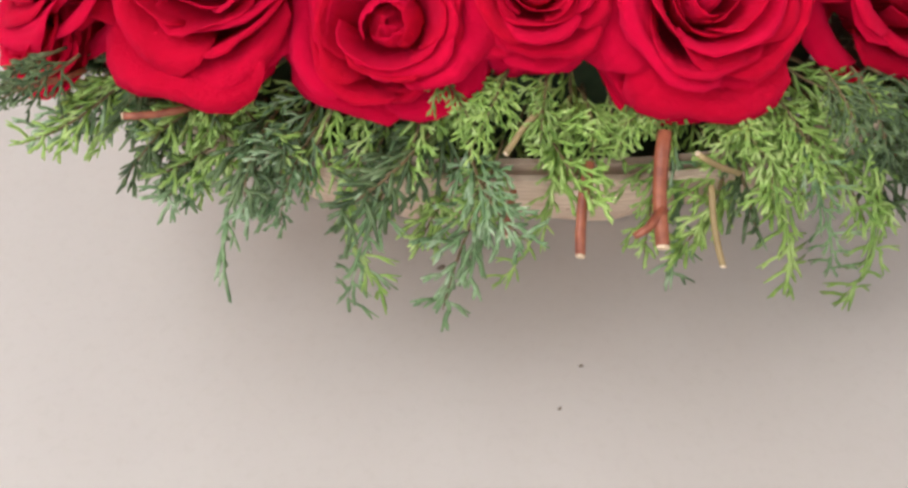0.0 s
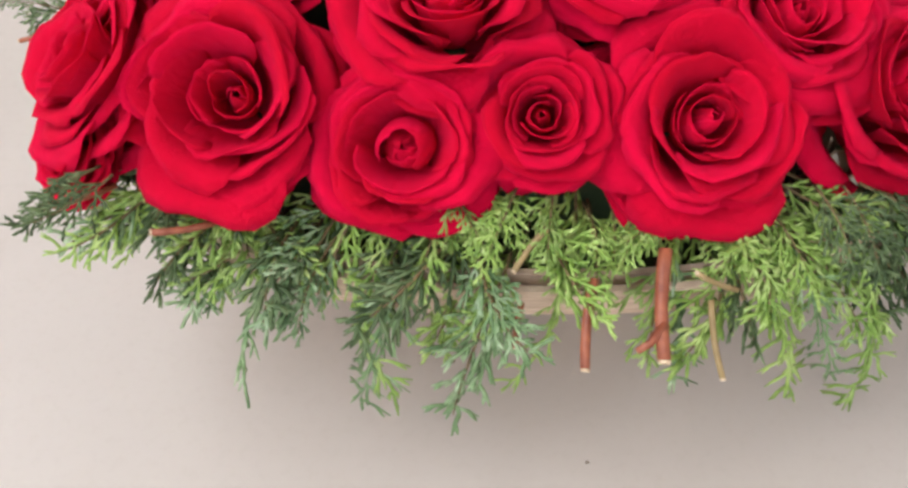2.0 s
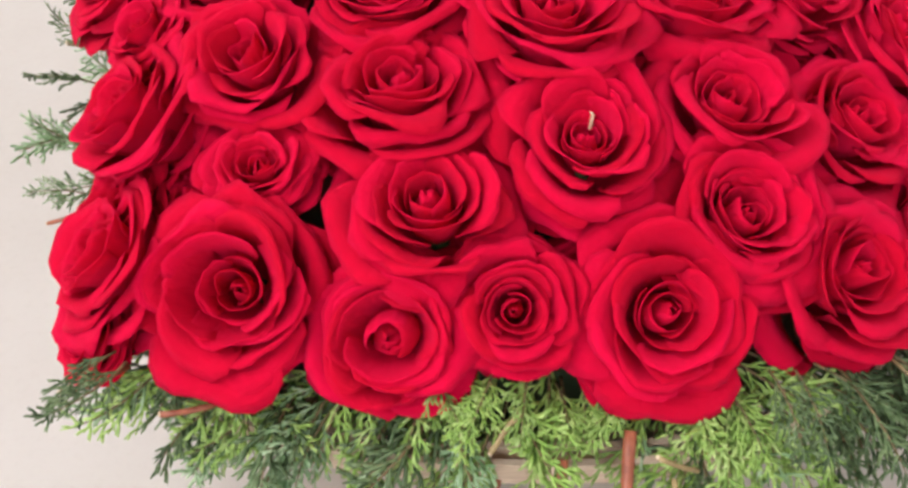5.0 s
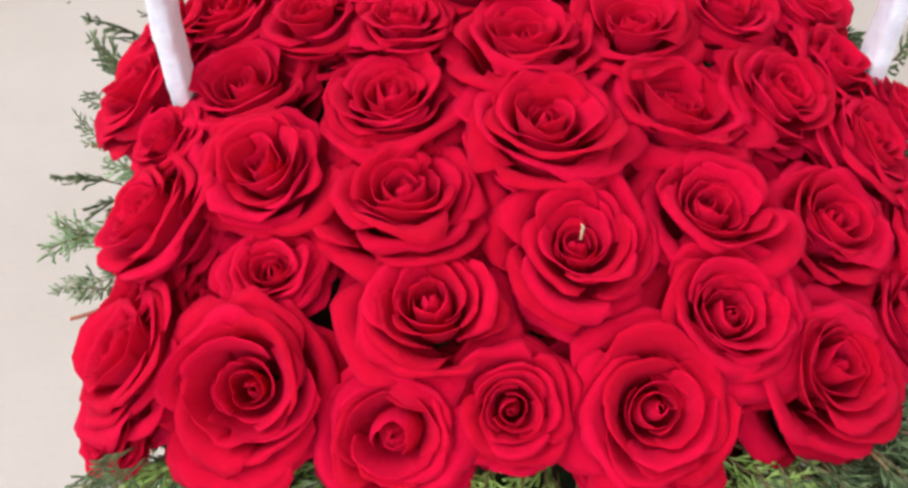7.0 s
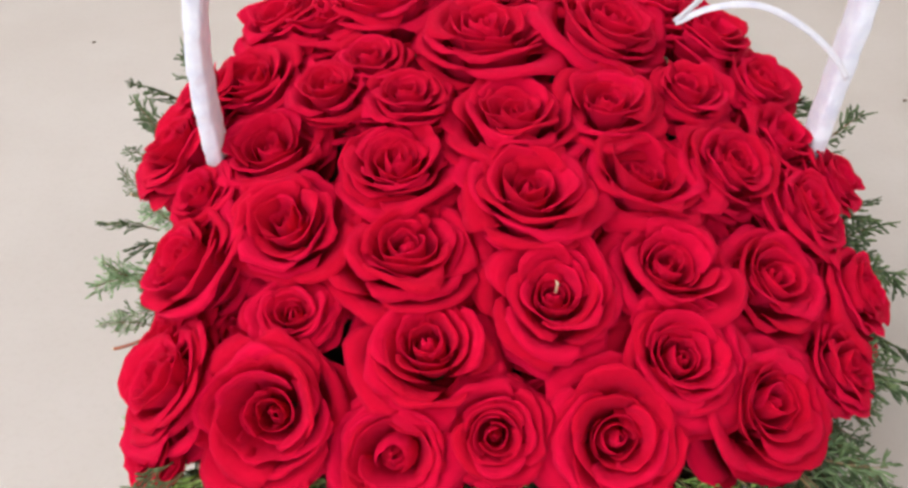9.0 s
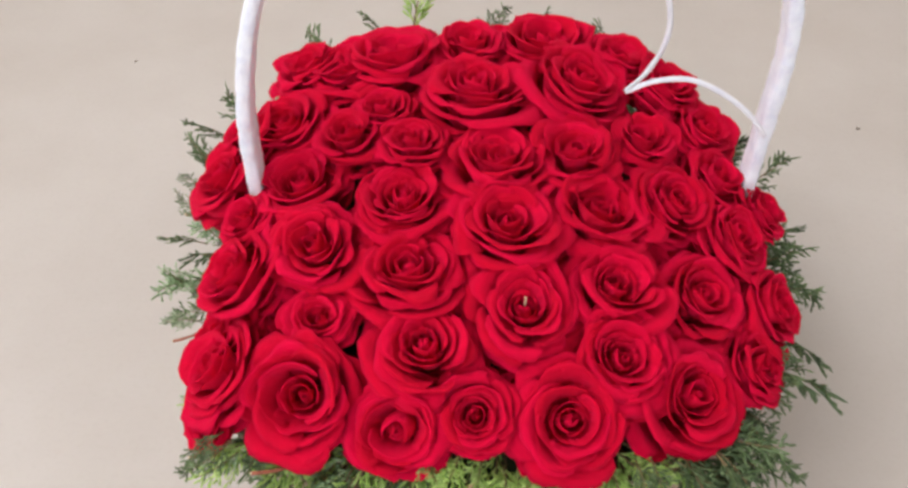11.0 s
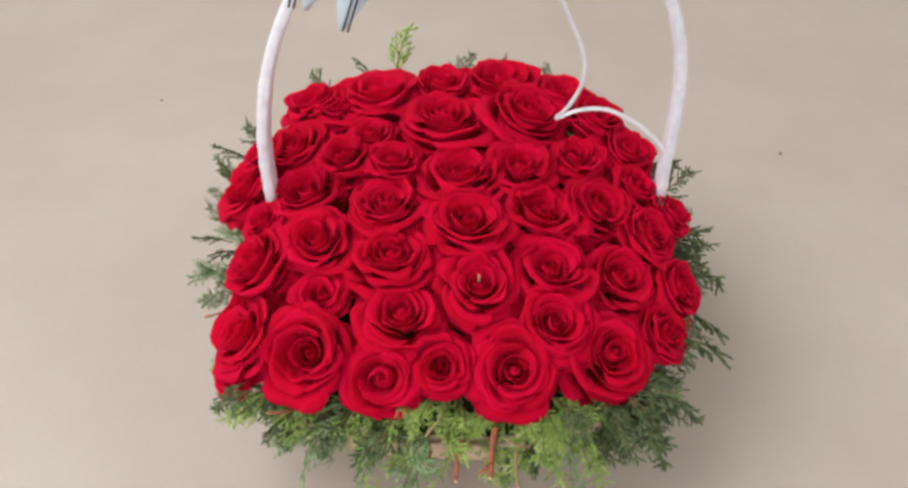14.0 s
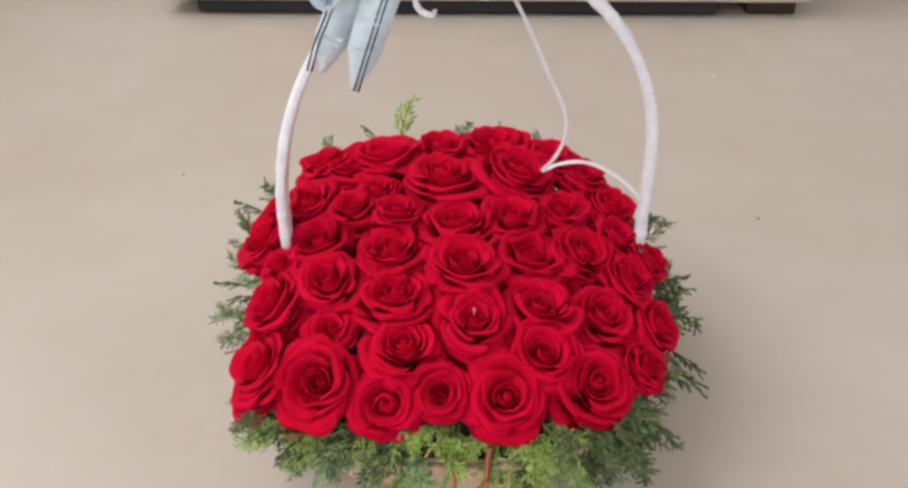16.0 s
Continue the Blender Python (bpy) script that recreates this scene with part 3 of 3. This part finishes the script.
# ---- cypress greenery ----
def sprig_lists(seed, length, droop, dense, slim):
    rng = random.Random(seed)
    stemV, stemF, V, F = [], [], [], []
    n = 9
    bend = rng.uniform(-0.25, 0.25)
    line = []
    for i in range(n + 1):
        s = i / n
        line.append(Vector((length * s * (1 - 0.12 * s * s), length * bend * s * s, -length * droop * s * s)))
    tube(stemV, stemF, line, [(0.0011 if slim > 0.9 else 0.0006) * (1 - 0.75 * i / n) for i in range(n + 1)], 5)

    def at(s):
        k = min(int(s * n), n - 1)
        return line[k].lerp(line[k + 1], s * n - k)

    count = int(length / 0.0064 * dense)
    fat = 1.0 if slim > 0.9 else 0.62
    for b in range(count):
        s = 0.10 + 0.90 * (b + rng.uniform(0, 0.5)) / count
        start = at(min(s, 0.995))
        ahead = (at(min(s + 0.08, 1.0)) - at(max(s - 0.08, 0.0))).normalized()
        sgn = 1 if b % 2 else -1
        across = Vector((-ahead.y, ahead.x, 0)).normalized() * sgn
        spread = rng.uniform(0.45, 0.85)
        way = (ahead * math.cos(spread) + across * math.sin(spread) + Vector((0, 0, rng.uniform(-0.35, 0.3)))).normalized()
        reach = length * (0.40 * (1 - s) + 0.07) * rng.uniform(0.6, 1.15) * slim
        pts = [start + way * reach * t + ahead * (reach * 0.22 * t * t) + Vector((0, 0, -reach * 0.25 * t * t)) for t in (0, 0.33, 0.66, 1.0)]
        tube(V, F, pts, [k * fat for k in (0.0010, 0.0010, 0.0009, 0.0004)], 4)
        subs = max(2, int(reach / 0.0042))
        for q in range(subs):
            t = 0.15 + 0.85 * (q + rng.uniform(0, 0.4)) / subs
            t = min(t, 0.98)
            k = min(int(t * 3), 2)
            p = pts[k].lerp(pts[k + 1], t * 3 - k)
            d = (pts[k + 1] - pts[k]).normalized()
            side = d.cross(Vector((0, 0, 1))).normalized() * (1 if q % 2 else -1)
            lean = rng.uniform(0.5, 0.8)
            w = (d * math.cos(lean) + side * math.sin(lean) + Vector((0, 0, rng.uniform(-0.35, 0.35)))).normalized()
            ln = rng.uniform(0.0055, 0.0125) * (1.1 - 0.5 * t)
            mid = p + w * ln * 0.5 + d * ln * 0.08
            end = p + w * ln + d * ln * 0.3
            tube(V, F, [p, mid, end], [k * fat for k in (0.00080, 0.00100, 0.00035)], 4)
            if ln > 0.005:
                w2 = (d * 0.9 + side * 0.15 + Vector((0, 0, rng.uniform(-0.3, 0.3)))).normalized()
                tube(V, F, [mid, mid + w2 * ln * 0.35, mid + w2 * ln * 0.6], [k * fat for k in (0.00075, 0.00085, 0.00035)], 4)
    return stemV, stemF, V, F


def sprig(seed, length, droop, mat, colour, dense=1.0, slim=1.0):
    root = tagged(new("cypress_sprig"), f"{colour} feathery cypress sprig tucked under the roses", "greenery", "cypress sprigs round the basket")
    sv, sf, v, f = sprig_lists(seed, length, droop, dense, slim)
    if slim < 0.9:
        child("twig", mesh_of("twig", sv, sf, mat), root, "thin green twig")
    else:
        child("twig", mesh_of("twig", sv, sf, TWIG), root, "thin brown twig")
    child("foliage", mesh_of("foliage", v, f, mat), root, "scaly feathery foliage")
    return root


rng = random.Random(5)
SPRIGS = {
    "blue": [sprig(101 + i, 0.066 + 0.006 * i, 0.04 + 0.05 * i, LEAF_BLUE, "blue-green") for i in range(4)],
    "lime": [sprig(201 + i, 0.060 + 0.006 * i, 0.06 + 0.07 * i, LEAF_LIME, "bright yellow-green") for i in range(4)],
    "wisp": [sprig(401 + i, 0.052 + 0.004 * i, 0.30 + 0.12 * i, LEAF_LIME if i % 2 else LEAF_BLUE, "slim trailing green", 1.35, 0.36) for i in range(4)],
    "dark": [sprig(301 + i, 0.062 + 0.006 * i, 0.04 + 0.05 * i, LEAF_DARK, "dark green") for i in range(4)],
}
placed = {}


def put_sprig(colour, i, x, y, z, azimuth, pitch, roll, size=1.0):
    src = SPRIGS[colour][i]
    m = pose(x, y, z, 0, 0, azimuth) @ pose(0, 0, 0, 0, pitch, 0) @ pose(0, 0, 0, roll, 0, 0) @ Matrix.Diagonal((size, size, size, 1))
    if (colour, i) in placed:
        copy_thing(src, m @ Matrix.Diagonal((1 / src.scale[0],) * 3 + (1,)))
    else:
        placed[(colour, i)] = 1
        src.matrix_world = m


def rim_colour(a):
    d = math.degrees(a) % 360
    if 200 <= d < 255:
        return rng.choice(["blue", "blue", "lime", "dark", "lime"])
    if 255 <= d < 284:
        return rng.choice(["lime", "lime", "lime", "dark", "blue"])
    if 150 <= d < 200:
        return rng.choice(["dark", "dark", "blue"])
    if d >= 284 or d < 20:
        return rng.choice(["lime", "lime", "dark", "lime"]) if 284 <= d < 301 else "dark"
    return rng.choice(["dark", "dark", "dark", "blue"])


# count, start outward, lift, pitch, size
for count, push, lift, tilt0, size in ((46, -0.004, 0.004, 0, 0.78), (44, 0.004, -0.004, 8, 0.76), (22, 0.004, -0.010, 10, 0.70), (36, 0.010, 0.002, 4, 0.62), (40, -0.012, -0.004, 12, 0.85)):
    for k in range(count):
        a = 2 * math.pi * (k + rng.uniform(-0.4, 0.4)) / count
        a -= 0.3 * math.cos(a) * (1 if math.sin(a) < 0 else 0.3)
        front = max(0.0, -math.sin(a))
        x, y = oval(a, 0.140 + push, 0.122 + push, 2.6)
        z = 0.090 + 0.20 * max(y, -0.1) + lift + 0.003 * front + rng.uniform(-0.004, 0.004)
        az = math.degrees(math.atan2(y * 1.05, x)) + rng.uniform(-38, 38)
        if x < -0.07 and y < -0.02:
            az += 30
        pitch, roll, big = tilt0 - 3 + rng.uniform(-14, 12) - 12 * (1 - front), rng.uniform(-70, 70), size * rng.uniform(0.7, 1.15) * (1 - 0.14 * front) * (0.74 if x < -0.115 and y > -0.08 else 1.0)
        which = rng.randrange(4)
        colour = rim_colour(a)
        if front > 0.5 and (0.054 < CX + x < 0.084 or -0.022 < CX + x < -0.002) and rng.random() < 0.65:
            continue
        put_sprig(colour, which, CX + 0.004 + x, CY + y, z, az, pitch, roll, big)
for k in range(26):
    x = -0.075 + 0.235 * (k + rng.uniform(-0.3, 0.3)) / 25
    near = 0.052 < x < 0.084
    colour = rng.choice(["lime", "lime", "dark"]) if -0.02 < x < 0.08 else rng.choice(["blue", "lime"]) if x < 0 else rng.choice(["dark", "lime", "lime"]) if x < 0.115 else "dark"
    put_sprig(colour, rng.randrange(4), x, 0.212 + rng.uniform(-0.004, 0.006), (0.089 if near else 0.083) + rng.uniform(-0.006, 0.004),
              270 + 55 * (x - 0.04) / 0.12 + rng.uniform(-30, 30), 6 + rng.uniform(-10, 12), rng.uniform(-60, 60), rng.uniform(0.36, 0.46) if near else rng.uniform(0.5, 0.72))
# short tips that close the gap between the front roses and the rim
for x, pitch in ((0.014, -8), (0.024, -2), (0.033, -12), (0.043, -4), (0.052, -10), (0.116, -8), (0.124, -2), (0.060, 4), (0.065, -6), (0.070, -2), (0.075, -10), (0.092, -4), (0.098, 4), (0.104, -6)):
    put_sprig("lime" if x < 0.11 else "dark", rng.randrange(4), x, 0.200, 0.084 if 0.05 < x < 0.11 else 0.092, 270 + rng.uniform(-30, 30), pitch, rng.uniform(-40, 40), 0.42)
# slim trailing tips in front
for k, (x, pitch, size) in enumerate(((-0.034, 26, 0.8), (-0.012, 40, 0.95), (0.002, 34, 0.95), (0.046, 26, 0.7), (0.078, 40, 1.0), (0.104, 42, 1.0), (0.112, 28, 0.8), (0.130, 34, 0.95))):
    put_sprig("wisp", k % 4, x, 0.190 + rng.uniform(-0.004, 0.004), 0.078, 270 + 50 * (x - 0.04) / 0.12 + rng.uniform(-14, 14), pitch, rng.uniform(-40, 40), size)
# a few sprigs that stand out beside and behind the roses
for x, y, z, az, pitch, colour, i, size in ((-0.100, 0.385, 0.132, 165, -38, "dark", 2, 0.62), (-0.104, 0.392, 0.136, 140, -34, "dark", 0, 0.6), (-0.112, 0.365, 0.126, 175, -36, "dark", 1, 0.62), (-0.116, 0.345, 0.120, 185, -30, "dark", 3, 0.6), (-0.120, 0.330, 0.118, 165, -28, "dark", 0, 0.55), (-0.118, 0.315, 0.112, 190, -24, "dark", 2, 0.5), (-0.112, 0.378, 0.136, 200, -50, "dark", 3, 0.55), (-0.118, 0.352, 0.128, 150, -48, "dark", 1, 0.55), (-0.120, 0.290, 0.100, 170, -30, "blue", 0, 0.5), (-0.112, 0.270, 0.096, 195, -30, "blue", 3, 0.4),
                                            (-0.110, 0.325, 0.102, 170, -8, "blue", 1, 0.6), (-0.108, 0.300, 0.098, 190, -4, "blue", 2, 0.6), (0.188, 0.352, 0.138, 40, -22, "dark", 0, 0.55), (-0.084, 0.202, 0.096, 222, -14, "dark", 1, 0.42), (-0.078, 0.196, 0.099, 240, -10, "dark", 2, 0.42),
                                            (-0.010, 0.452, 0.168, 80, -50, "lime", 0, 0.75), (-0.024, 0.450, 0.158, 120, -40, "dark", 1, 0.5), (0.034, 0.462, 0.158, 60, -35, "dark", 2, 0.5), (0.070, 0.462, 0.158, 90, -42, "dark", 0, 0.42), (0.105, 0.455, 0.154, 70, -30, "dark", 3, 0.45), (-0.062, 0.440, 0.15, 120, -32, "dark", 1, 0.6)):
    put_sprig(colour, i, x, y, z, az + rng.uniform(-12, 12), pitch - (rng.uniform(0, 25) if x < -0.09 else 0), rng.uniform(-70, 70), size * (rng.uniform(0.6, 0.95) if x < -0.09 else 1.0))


# ---- cut woody stems among the greenery ----
def cut_stem(p0, p1, radius, bark, label, fork=False):
    root = tagged(new("cut_stem"), label, "stem", "cut stems under the roses")
    a, b = Vector(p0), Vector(p1)
    root.location = a
    V, F = [], []
    d = b - a
    bow = d.orthogonal().normalized() * d.length * 0.04
    pts = [d * t + bow * math.sin(t * 3.1) for t in (0, 0.25, 0.5, 0.75, 0.97)]
    tube(V, F, pts, [radius * k for k in (1.0, 1.04, 0.95, 1.0, 0.96)], 8)
    if fork:
        tube(V, F, [d * 0.66, d * 0.8 + Vector((-0.004, -0.001, 0)), d * 0.84 + Vector((-0.0075, -0.002, 0))], [radius * 0.8, radius * 0.62, radius * 0.5], 7)
    child("bark", mesh_of("bark", V, F, bark), root)
    V, F = [], []
    tube(V, F, [d * 0.972, d], [radius * 0.9, radius * 0.82], 8)
    child("cut_end", mesh_of("cut_end", V, F, CUT_WOOD, False), root, "pale freshly cut end")


cut_stem((0.053, 0.174, 0.083), (0.050, 0.151, 0.073), 0.0014, BARK_RED, "red-brown cut cypress stem with a pale end")
cut_stem((0.073, 0.182, 0.086), (0.071, 0.153, 0.074), 0.0019, BARK_RED, "thick red-brown forked cypress stem", True)
cut_stem((0.034, 0.172, 0.074), (0.032, 0.160, 0.069), 0.0009, BARK_RED, "thin dark red cypress stem")
cut_stem((0.040, 0.184, 0.092), (0.031, 0.173, 0.087), 0.0009, BARK_TAN, "tan cut cypress stem with a pale end")
cut_stem((0.092, 0.172, 0.081), (0.079, 0.172, 0.089), 0.0008, BARK_TAN, "thin tan cypress stem")
cut_stem((0.086, 0.172, 0.076), (0.088, 0.152, 0.067), 0.0009, BARK_TAN, "olive tan cypress stem")
cut_stem((-0.052, 0.190, 0.086), (-0.068, 0.184, 0.089), 0.0010, BARK_RED, "red-brown cut cypress stem")
cut_stem((-0.082, 0.202, 0.088), (-0.098, 0.188, 0.094), 0.0009, BARK_RED, "red-brown cut cypress stem with a pale end")
cut_stem((-0.108, 0.264, 0.098), (-0.126, 0.258, 0.094), 0.0008, BARK_RED, "thin red-brown cypress stem")
cut_stem((-0.112, 0.334, 0.118), (-0.134, 0.331, 0.120), 0.0011, TWIG, "dark brown cut cypress stem beside the roses")


# ---- bow and ribbons on the handle ----
def smooth_line(points, steps):
    """Points along a smooth curve through a few given ones."""
    pts = [Vector(p) for p in points]
    pts = [pts[0] * 2 - pts[1]] + pts + [pts[-1] * 2 - pts[-2]]
    out = []
    for i in range(1, len(pts) - 2):
        p0, p1, p2, p3 = pts[i - 1:i + 3]
        for k in range(steps):
            t = k / steps
            out.append(0.5 * (2 * p1 + (p2 - p0) * t + (2 * p0 - 5 * p1 + 4 * p2 - p3) * t * t + (3 * p1 - p0 - 3 * p2 + p3) * t ** 3))
    return out + [pts[-2]]


def strip_part(name, points, across, width, mat, parent, label="", thick=0.0005, steps=8, twist=0.0, point=False):
    line = smooth_line(points, steps)
    n = len(line)
    sides = []
    for i in range(n):
        d = (line[min(i + 1, n - 1)] - line[max(i - 1, 0)]).normalized()
        sides.append(Matrix.Rotation(twist * i / n + 0.15 * math.sin(i * 0.7), 3, d) @ Vector(across))
    wide = [width] * n
    if point:
        wide = [width * min(1.0, 0.12 + 3.2 * (1 - i / (n - 1))) for i in range(n)]
    return child(name, mesh_of(name, *band(line, sides, wide, thick), mat), parent, label), line, sides


def stripes(strip, line, sides, offset):
    """Two navy lines woven along a ribbon, just proud of it."""
    for o in (offset, offset + 0.0028):
        mid = []
        for p, sd, i in zip(line, sides, range(len(line))):
            d = (line[min(i + 1, len(line) - 1)] - line[max(i - 1, 0)]).normalized()
            across = (sd - d * sd.dot(d)).normalized()
            mid.append(p + across * o)
        child("stripe", mesh_of("stripe", *band(mid, sides, 0.0011, 0.0012), NAVY, False), strip, "navy woven stripe")


def bow():
    root = tagged(new("ribbon_bow"), "light blue satin bow with navy double stripes tied on the handle", "bow")
    bm = bmesh.new()
    bmesh.ops.create_uvsphere(bm, u_segments=16, v_segments=10, radius=1.0, matrix=Matrix.Translation((0.016, 0.312, 0.384)) @ Matrix.Diagonal((0.011, 0.010, 0.009, 1)))
    for v in bm.verts:
        v.co += Vector((0, 0, 1)) * 0.001 * math.sin(v.co.x * 1900)
    part("knot", bm, BLUE_SATIN, root)
    strip, line, sides = strip_part("tail", [(0.010, 0.306, 0.384), (-0.010, 0.296, 0.362), (-0.028, 0.298, 0.330), (-0.040, 0.301, 0.300)], (0.8, 0.25, -0.5), 0.023, BLUE_SATIN, root, "hanging ribbon tail", point=True)
    stripes(strip, line, sides, -0.0098)
    strip, line, sides = strip_part("tail", [(0.016, 0.304, 0.384), (0.005, 0.292, 0.360), (-0.008, 0.292, 0.325), (-0.021, 0.299, 0.289)], (0.85, 0.1, -0.45), 0.022, BLUE_SATIN, root, "pointed hanging ribbon tail", point=True)
    stripes(strip, line, sides, 0.0010)
    strip, line, sides = strip_part("loop", [(0.012, 0.310, 0.386), (-0.012, 0.296, 0.392), (-0.034, 0.290, 0.372), (-0.030, 0.292, 0.352), (-0.008, 0.300, 0.366), (0.012, 0.308, 0.382)], (0.15, 1, 0.25), 0.026, BLUE_SATIN, root, "blue ribbon loop")
    stripes(strip, line, sides, 0.006)
    strip, line, sides = strip_part("loop", [(0.020, 0.310, 0.386), (0.044, 0.296, 0.392), (0.070, 0.290, 0.378), (0.066, 0.290, 0.362), (0.042, 0.298, 0.368), (0.020, 0.308, 0.382)], (-0.15, 1, 0.25), 0.026, BLUE_SATIN, root, "pale ribbon loop")
    stripes(strip, line, sides, 0.006)
    coil = [(0.022 + 0.0055 * math.cos(k * 0.8) + 0.0004 * k, 0.302 + 0.004 * math.sin(k * 0.8), 0.374 - 0.0022 * k + 0.003 * math.sin(k * 0.8)) for k in range(18)]
    strip_part("curl", coil, (0.2, 0.5, 1), 0.004, WHITE_RIBBON, root, "curled thin white ribbon", 0.0003, 4)
    return root


bow()


def loose_ribbon():
    root = tagged(new("curling_ribbon"), "thin white curling ribbon hanging from the handle onto the roses", "ribbon")
    strip_part("strand", [(0.050, 0.314, 0.384), (0.070, 0.318, 0.362), (0.088, 0.326, 0.330), (0.107, 0.330, 0.288), (0.119, 0.330, 0.262), (0.121, 0.330, 0.243), (0.115, 0.330, 0.226), (0.106, 0.330, 0.214)],
               (0.6, 0.6, 0.4), 0.0027, WHITE_RIBBON, root, "", 0.0003, 8, 1.2)
    strip_part("strand", [(0.106, 0.330, 0.214), (0.120, 0.331, 0.220), (0.138, 0.332, 0.2205), (0.157, 0.331, 0.212), (0.172, 0.330, 0.200), (0.180, 0.329, 0.190)],
               (0.2, 0.9, 0.6), 0.0027, WHITE_RIBBON, root, "", 0.0003, 8, 0.6)
    return root


loose_ribbon()


# ---- crumbs on the floor ----
def crumb(x, y, size, mat, label):
    r = random.Random(int(x * 1000) + 7)
    bm = bmesh.new()
    bmesh.ops.create_icosphere(bm, subdivisions=2, radius=1.0)
    for v in bm.verts:
        v.co *= 1 + 0.35 * noise.noise(v.co * 1.4 + Vector((x * 40, y * 40, 0)))
        v.co = Vector((v.co.x * size, v.co.y * size * 0.6, max(v.co.z, -0.7) * size * 0.35))
    low = min(v.co.z for v in bm.verts)
    me = bpy.data.meshes.new("crumb")
    bm.to_mesh(me)
    bm.free()
    me.materials.append(mat)
    ob = tagged(new("crumb", me), label, "crumb", "crumbs on the floor")
    ob.matrix_world = pose(x, y, -low, 0, 0, r.uniform(0, 180))


for x, y, size in ((0.014, 0.195, 0.0016), (0.368, 0.603, 0.0024), (-0.305, 0.675, 0.0018), (0.060, 0.157, 0.0008), (0.052, 0.142, 0.0008), (0.19, 0.122, 0.0009)):
    crumb(x, y, size, CRUMB, "tiny dark brown crumb on the beige floor")
crumb(0.395, 0.993, 0.0045, CRUMB_PALE, "small pale crumb on the beige floor")

# pale stamen that shows in the heart of one rose
V, F = [], []
tube(V, F, [Vector((0.0, 0, -0.004)), Vector((0.0004, 0, 0.001)), Vector((-0.0003, -0.0006, 0.0026))], [0.0005, 0.0005, 0.0003], 6)
ob = tagged(new("stamen", mesh_of("stamen", V, F, STAMEN)), "pale curled stamen in the heart of a rose", "stamen")
ob.location = (0.060, 0.246, 0.152)
